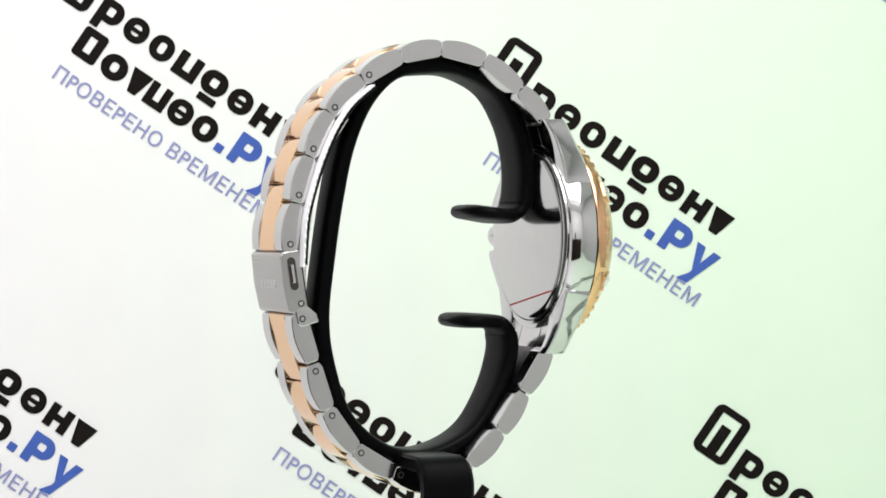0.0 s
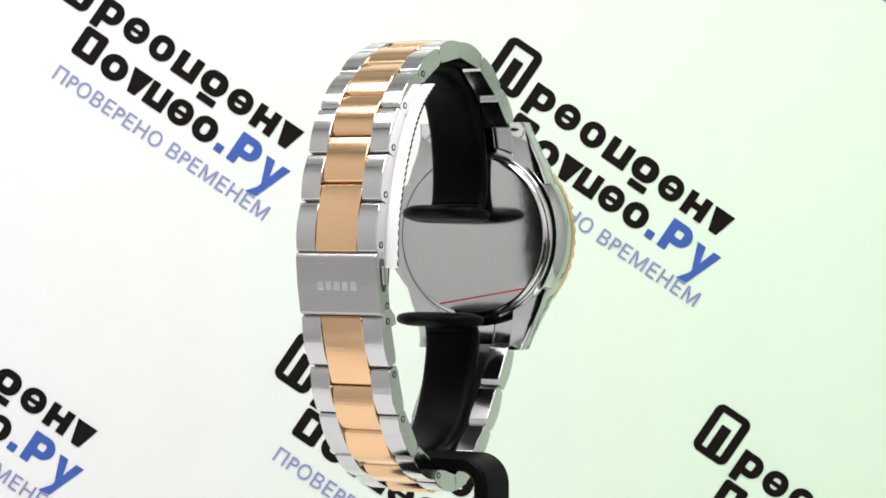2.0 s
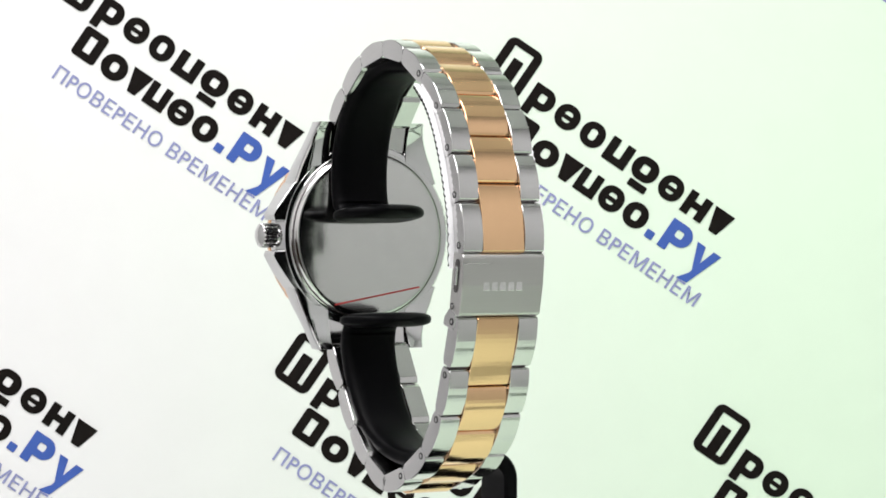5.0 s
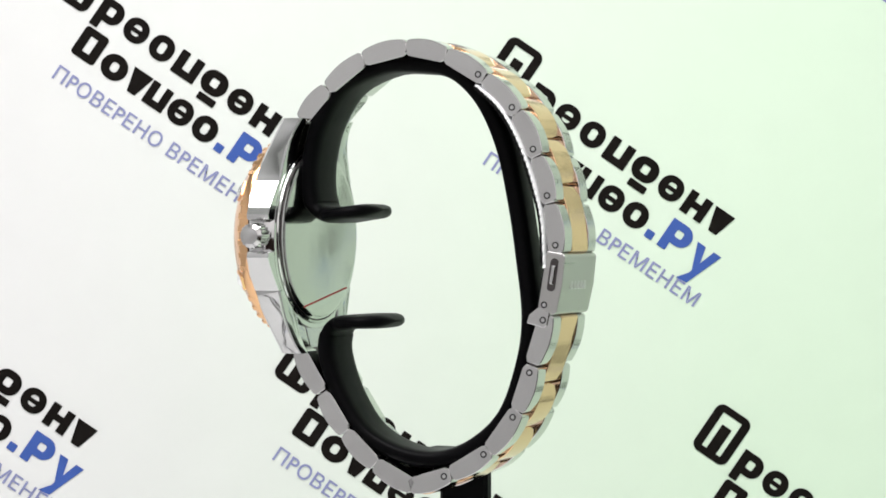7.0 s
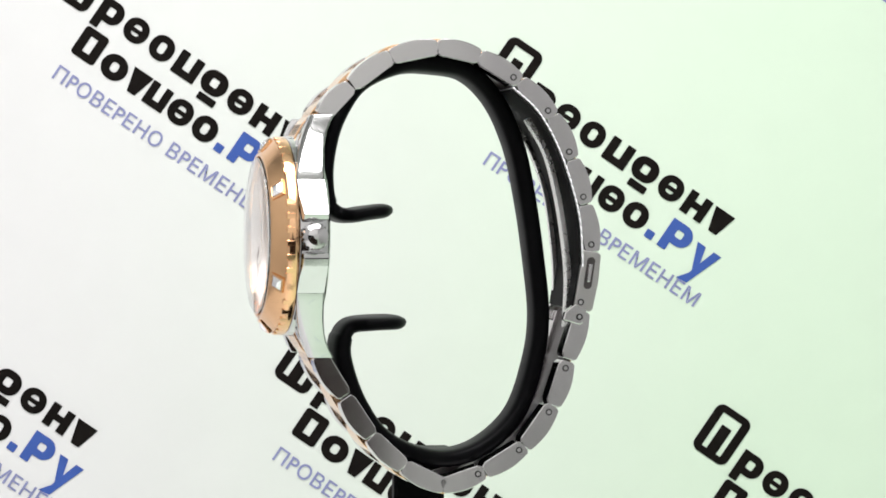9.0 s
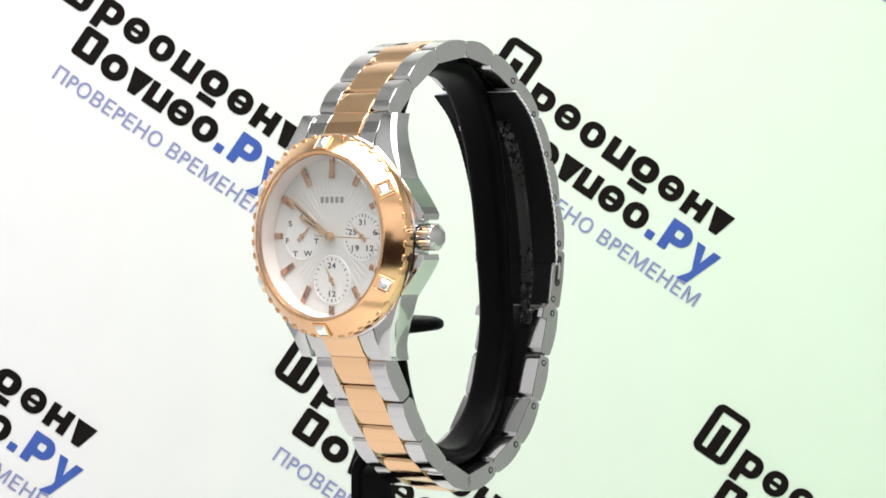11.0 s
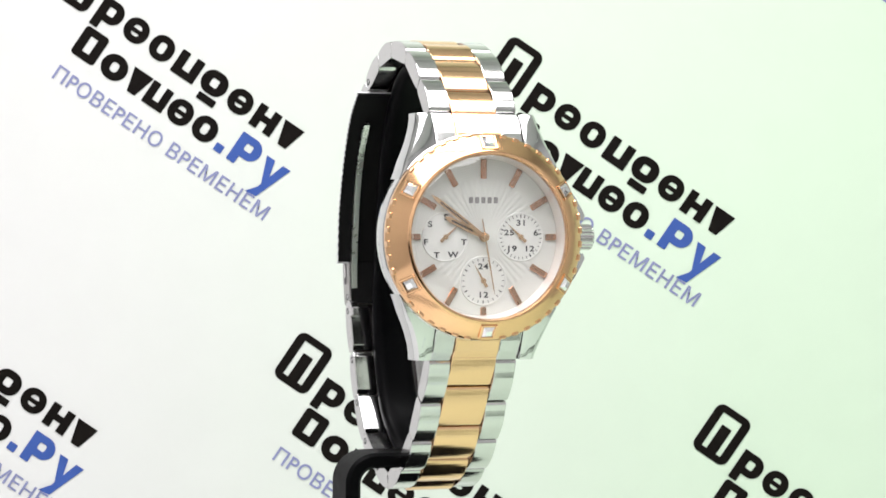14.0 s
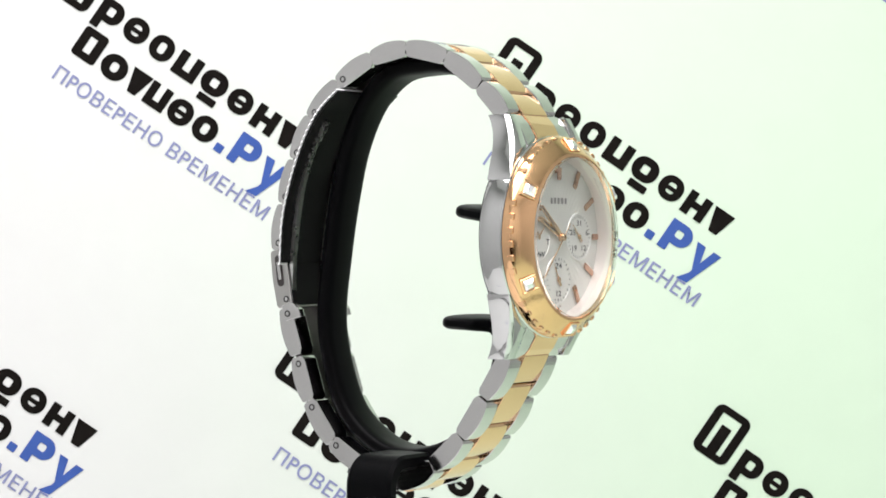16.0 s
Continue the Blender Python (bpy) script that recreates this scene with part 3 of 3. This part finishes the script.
# bezel with stones, frames and notched rim
bm = bmesh.new()
lathe(bm, [(19.1, -0.8), (19.2, -0.5), (19.15, 0.85), (18.85, 1.25), (16.1, 3.7), (15.75, 3.95), (15.4, 3.95), (15.15, 3.6), (15.1, -0.85)], 96)
bezel = part("bezel", bm, BEZEL_GOLD, watch, "polished rose gold bezel", at=FRONT, smooth=True)
SLOPE = math.atan2(2.45, 2.75)
for k in range(6):
    spin = Matrix.Rotation(radians(60 * k), 4, "Z")
    seat = spin @ Matrix.Translation((0, 17.3, 2.52)) @ Matrix.Rotation(-SLOPE * 0.9, 4, "X")
    bm = bmesh.new()
    for c, d in (((-1.35, 0, 0), (0.45, 3.2, 0.9)), ((1.35, 0, 0), (0.45, 3.2, 0.9)), ((0, 1.38, 0), (2.3, 0.45, 0.9)), ((0, -1.38, 0), (2.3, 0.45, 0.9))):
        box(bm, c, d)
    bevel_sharp(bm, 0.1, 1)
    bmesh.ops.transform(bm, matrix=seat, verts=bm.verts)
    part("stone_setting", bm, BEZEL_GOLD, bezel, "square rose gold setting")
    bm = bmesh.new()
    lo = [bm.verts.new((x, y, -0.1)) for x, y in ((-1.1, -1.1), (1.1, -1.1), (1.1, 1.1), (-1.1, 1.1))]
    mi = [bm.verts.new((x, y, 0.3)) for x, y in ((-1.1, -1.1), (1.1, -1.1), (1.1, 1.1), (-1.1, 1.1))]
    up = [bm.verts.new((x, y, 0.86 + 0.1 * (x > 0))) for x, y in ((-0.55, -0.55), (0.55, -0.55), (0.55, 0.55), (-0.55, 0.55))]
    bm.faces.new(lo[::-1])
    bm.faces.new(up)
    for i in range(4):
        j = (i + 1) % 4
        bm.faces.new((lo[i], lo[j], mi[j], mi[i]))
        bm.faces.new((mi[i], mi[j], up[i]))
        bm.faces.new((mi[j], up[j], up[i]))
    bmesh.ops.transform(bm, matrix=seat, verts=bm.verts)
    foil = bmesh.new()
    box(foil, (0, 0, -0.2), (2.25, 2.25, 0.15), seat)
    part("stone_foil", foil, FOIL, bezel, "bright foil under the stone")
    part("stone", bm, CRYSTAL, bezel, "square cut clear stone")
    for a in (10.5, 18.3, 26.1, 33.9, 41.7, 49.5):
        bm = bmesh.new()
        box(bm, (0, 18.75, 0.62), (1.25, 0.85, 1.7))
        bevel_sharp(bm, 0.15, 1)
        bmesh.ops.transform(bm, matrix=Matrix.Rotation(radians(60 * k + a), 4, "Z"), verts=bm.verts)
        part("rim_tooth", bm, BEZEL_GOLD, bezel)

# dial, markers, small dials and figures
bm = bmesh.new()
disc(bm, 15.1, -0.6, 0.0, 96)
dial = part("dial", bm, DIAL, watch, "silver sunray dial", at=FACE)
bm = bmesh.new()
lathe(bm, [(15.04, 0.0), (15.04, 3.1), (14.9, 3.1), (14.5, 0.05)], 96)
part("dial_ring", bm, RING, dial, "rose gold ring round the dial", smooth=True)
for k in range(12):
    length, r0 = (3.6, 12.6) if k not in (3, 6, 9) else ((2.1, 13.3) if k != 6 else (1.5, 13.7))
    bm = bmesh.new()
    box(bm, (0, r0, 0.22), (1.15, length, 0.4))
    bevel_sharp(bm, 0.12, 1)
    bmesh.ops.transform(bm, matrix=Matrix.Rotation(radians(-30 * k), 4, "Z"), verts=bm.verts)
    part("hour_marker", bm, MARKER_GOLD, dial, "rose gold hour marker")


def small_dial(u, v, r, ticks, words, hand_angle, long_every):
    bm = bmesh.new()
    disc(bm, r, -0.02, 0.05, 64, (u, v))
    sub = part("small_dial", bm, SUBDIAL, dial, "small silver counter dial")
    bm = bmesh.new()
    lathe(bm, [(r, 0.04), (r + 0.05, 0.14), (r + 0.22, 0.14), (r + 0.3, 0.0)], 64)
    bmesh.ops.translate(bm, vec=(u, v, 0), verts=bm.verts)
    part("counter_rim", bm, SUBDIAL, sub, smooth=True)
    if ticks:
        bm = bmesh.new()
        for k in range(ticks):
            big = k % long_every == 0
            q = box(bm, (0, r - (0.42 if big else 0.36), 0.07), (0.2 if big else 0.12, 0.62 if big else 0.48, 0.03))
            bmesh.ops.transform(bm, matrix=Matrix.Translation((u, v, 0)) @ Matrix.Rotation(2 * math.pi * k / ticks, 4, "Z"), verts=q)
        part("tick_marks", bm, DIAL_INK, sub)
    for text, du, dv in words:
        bm = lettering(text, 1.08, bold=0.034)
        bmesh.ops.scale(bm, vec=(1.3, 1, 1), verts=bm.verts)
        bmesh.ops.translate(bm, vec=(u + du, v + dv, 0.09), verts=bm.verts)
        part("figure", bm, DIAL_INK, sub)
    bm = bmesh.new()
    poly_prism(bm, [(-0.32, -1.3), (0.32, -1.3), (0.22, 0.4), (0.0, 3.6), (-0.22, 0.4)], 0.22, 0.32)
    disc(bm, 0.5, 0.2, 0.4, 20)
    bmesh.ops.transform(bm, matrix=Matrix.Translation((u, v, 0)) @ Matrix.Rotation(radians(-hand_angle), 4, "Z"), verts=bm.verts)
    part("counter_hand", bm, HAND_GOLD, sub, "small gold counter hand")


small_dial(7.4, 0.0, 4.3, 31, (("31", 0.1, 2.6), ("6", 3.0, 0.75), ("12", 1.7, -2.2), ("19", -1.8, -2.2), ("25", -2.3, 0.8)), -47, 6)
small_dial(-7.4, 0.0, 4.3, 0, (("S", -3.0, 2.3), ("F", -3.8, -1.0), ("T", -1.7, -3.4), ("W", 1.5, -3.3), ("T", 3.6, -1.0), ("S", 0.1, 3.6)), 48, 6)
small_dial(0.0, -8.1, 4.3, 24, (("24", 0.0, 2.6), ("12", 0.0, -2.65)), -30, 4)
bm = bmesh.new()
for k in range(5):
    face(bm, rounded((k - 2) * 1.22 - 0.4, 6.25, (k - 2) * 1.22 + 0.4, 7.4, 0.15), 0)
bmesh.ops.translate(bm, vec=(0, 0, 0.05), verts=bm.verts)
part("printed_mark", bm, material("grey_print", (0.22, 0.21, 0.21), 0.5), dial, "row of small dark printed blocks")


def hand(name, tip, width, tail, h, label, slot=False):
    bm = bmesh.new()
    poly_prism(bm, [(-width * 0.35, -tail), (width * 0.35, -tail), (width * 0.5, tip * 0.35), (width * 0.42, tip * 0.88), (0, tip), (-width * 0.42, tip * 0.88), (-width * 0.5, tip * 0.35)], h, h + 0.16)
    disc(bm, max(0.75, width * 0.75), h, h + 0.2, 24)
    ob = part(name, bm, HAND_GOLD, watch, label, at=FACE)
    if slot:
        bm = bmesh.new()
        poly_prism(bm, [(-width * 0.13, tip * 0.3), (width * 0.13, tip * 0.3), (width * 0.13, tip * 0.82), (-width * 0.13, tip * 0.82)], h + 0.165, h + 0.18)
        part("hand_inlay", bm, DIAL_INK, ob, "dark inlay line")
    return ob


hour_hand = hand("hour_hand", 8.7, 1.1, 0.3, 0.55, "gold hour hand with a dark inlay", True)
minute_hand = hand("minute_hand", 13.2, 0.95, 0.3, 0.85, "gold minute hand with a slot", True)
second_hand = hand("second_hand", 10.8, 0.24, 3.4, 1.15, "thin gold second hand")
bm = bmesh.new()
rs = lathe(bm, [(15.08, 4.2), (14.7, 4.55), (10.0, 4.95), (5.0, 5.1), (0.4, 5.15)], 64)
bm.faces.new(rs[-1])
rs2 = lathe(bm, [(15.08, 4.2), (15.08, 3.9), (14.7, 4.25), (10.0, 4.65), (5.0, 4.8), (0.4, 4.85)], 64)
bm.faces.new(rs2[-1])
bmesh.ops.remove_doubles(bm, verts=bm.verts, dist=0.001)
glass = part("crystal_glass", bm, GLASS, watch, "clear watch glass", at=FRONT, smooth=True)
glass.visible_shadow = False

bm = bmesh.new()
lathe(bm, [(0.3, 1.5), (0.6, 1.45), (0.72, 1.2), (0.75, 0.5), (0.9, 0.45)], 32)
part("hub_ring", bm, HAND_GOLD, watch, "gold collar round the hands' hub", at=FACE)

# end pieces between the lugs
for sy, z0, z1 in ((1, 15.0, 22.9), (-1, -15.0, -22.9)):
    outer = [(XD + 1.1, ZC + sy * 15.0), (XD + 1.8, ZC + sy * 17.2), (XD + 2.8, ZC + sy * 19.4), (XD + 4.0, ZC + sy * 21.5), (XD + 5.6, ZC + sy * 23.2)]
    deep = outer + [(XD + 7.4, ZC + sy * 23.0), (XD + 5.2, ZC + sy * 15.0)]
    gold = [(x - 0.25, z) for x, z in outer] + [(XD + 6.0, ZC + sy * 22.9), (XD + 3.4, ZC + sy * 19.0), (XD + 1.7, ZC + sy * 15.0)]
    core = [(XD + 1.9, ZC + sy * 15.0), (XD + 3.6, ZC + sy * 19.0), (XD + 6.2, ZC + sy * 22.7), (XD + 7.4, ZC + sy * 22.7), (XD + 5.2, ZC + sy * 15.0)]
    for lo, hi in ((Y0 - HALF, Y0 - GOLD_HALF - 0.06), (Y0 + GOLD_HALF + 0.06, Y0 + HALF)):
        part("end_piece", slab(deep, lo, hi, 0.25), STEEL, watch, "steel end piece between the lugs")
    part("end_piece_core", slab(core, Y0 - GOLD_HALF, Y0 + GOLD_HALF, 0.1), STEEL, watch, "steel core of the end piece")
    part("gold_end_piece", slab(gold, Y0 - GOLD_HALF, Y0 + GOLD_HALF, 0.2), GOLD, watch, "rose gold end piece")


# ---- the display stand: open cuff with paddles, arm and post ----
stand = new("display_stand")
stand.matrix_basis = LIFT
tagged(stand, "black plastic watch cuff on a bent flat post", "stand")
CUFF = [(-7.6, 3.0), (-13.0, 2.3), (-17.6, 1.8), (-20.6, 3.6), (-21.6, 8.0), (-21.2, 14.0), (-19.2, 20.6), (-14.6, 27.2), (-6.6, 30.9), (0.6, 31.2), (7.6, 29.8), (13.4, 24.3), (17.5, 15.5), (19.9, 5.0),
        (21.6, -6.0), (22.8, -17.7), (21.6, -27.0), (17.9, -37.0), (11.0, -43.3), (3.6, -45.5), (-4.0, -44.2), (-10.6, -40.3), (-15.2, -33.5), (-17.7, -26.5), (-17.9, -22.4), (-16.4, -19.7), (-12.6, -19.0), (-4.8, -18.8)]
YC = -2.0


def cuff():
    pts = catmull(CUFF, 9)
    d = [0.0]
    for p, q in zip(pts, pts[1:]):
        d.append(d[-1] + (q - p).length)
    total = d[-1]
    bm = bmesh.new()
    prev = None
    m = 24
    for i, p in enumerate(pts):
        q = pts[min(i + 1, len(pts) - 1)] - pts[max(i - 1, 0)]
        n = Vector((-q.y, q.x)).normalized()
        e = min(d[i], total - d[i])
        base, mid = 5.0 - 0.052 * p.x, YC + 0.088 * p.x      # the cuff stands a little askew to the watch
        w, t = base, 1.75
        if e < 14.0:
            flat = 9.5 * math.sqrt(max(0.002, 1 - ((e - 6.6) / 6.7) ** 2)) if e < 13.2 else 0
            blend = min(1.0, max(0.0, (e - 9.5) / 3.5))
            w = max(flat * (1 - blend) + base * blend, base if e > 11 else 0.4)
            t = 1.45 * min(1.0, math.sqrt(max(0.02, e / 2.2)))
        row = []
        for k in range(m):
            a = 2 * math.pi * k / m
            cs, sn = math.cos(a), math.sin(a)
            y = w * math.copysign(abs(cs) ** 0.5, cs)
            s = t * math.copysign(abs(sn) ** 0.7, sn)
            row.append(bm.verts.new((p.x + n.x * s, mid + y, p.y + n.y * s)))
        if prev:
            for k in range(m):
                bm.faces.new((prev[k], prev[(k + 1) % m], row[(k + 1) % m], row[k]))
        else:
            bm.faces.new(row)
        prev = row
    bm.faces.new(prev[::-1])
    return bm


part("cuff", cuff(), RUBBER, stand, "open black cuff with flared ends", smooth=True)


def post():
    """Flat bar: out sideways from under the cuff, round a bend and down."""
    path = [(-2.0, -45.8)]
    path += [(11.2 + 4.4 * math.sin(radians(a)), -50.2 + 4.4 * math.cos(radians(a))) for a in range(0, 91, 10)]
    path += [(15.6, -87.5)]
    bm = bmesh.new()
    prev = None
    for i, (y, z) in enumerate(path):
        q = Vector(path[min(i + 1, len(path) - 1)]) - Vector(path[max(i - 1, 0)])
        n = Vector((-q.y, q.x)).normalized()
        row = []
        for x, s in ((-5.2, -0.9), (-4.5, -1.5), (4.5, -1.5), (5.2, -0.9), (5.2, 0.9), (4.5, 1.5), (-4.5, 1.5), (-5.2, 0.9)):
            row.append(bm.verts.new((2.0 + x, y + n.x * s, z + n.y * s)))
        if prev:
            for k in range(8):
                bm.faces.new((prev[k], prev[(k + 1) % 8], row[(k + 1) % 8], row[k]))
        else:
            bm.faces.new(row)
        prev = row
    bm.faces.new(prev[::-1])
    return bm


part("post", post(), RUBBER, stand, "flat bent black post", smooth=True)
bm = bmesh.new()
rs = lathe(bm, [(24.0, FLOOR + 1.0), (23.5, -88.0), (22.5, -87.0)], 48)
bm.faces.new(rs[0])
bm.faces.new(rs[-1])
part("turntable_base", bm, RUBBER, stand, "round black turntable base", smooth=True)


# ---- what moves ----
def motions():
    turns = ((0, -156.9), (0.5, -146.9), (1, -136.95), (1.5, -127.3), (2, -118.2), (2.5, -109.3), (3, -100.0), (3.5, -90.5), (4, -80.8), (4.5, -71.1), (5, -61.3), (5.5, -51.6),
             (6, -42.1), (6.5, -32.65), (7, -23.45), (7.5, -14.4), (8, -5.3), (8.5, 3.8), (9, 13.1), (9.5, 22.6), (10, 32.2), (10.5, 41.8), (11, 51.4), (11.5, 61.0), (12, 70.2),
             (12.5, 79.5), (13, 89.0), (13.5, 99.0), (14, 108.9), (14.5, 118.1), (15, 127.2), (15.5, 136.6), (16, 146.4))
    rows = [(t, LIFT @ pose(-0.0002, 0, 0, 0, 0, a)) for t, a in turns]
    walk(watch, rows)
    walk(stand, rows)
    walk(second_hand, [(t, FACE @ pose(0, 0, 0, 0, 0, -(131 + 26 * (t - 12.5)))) for t in range(0, 17)])
    walk(minute_hand, [(t, FACE @ pose(0, 0, 0, 0, 0, -(306 + 0.43 * (t - 12.9)))) for t in range(0, 17, 4)])
    walk(hour_hand, [(t, FACE @ pose(0, 0, 0, 0, 0, -(295.6 + 0.036 * (t - 12.9)))) for t in range(0, 17, 4)])


motions()
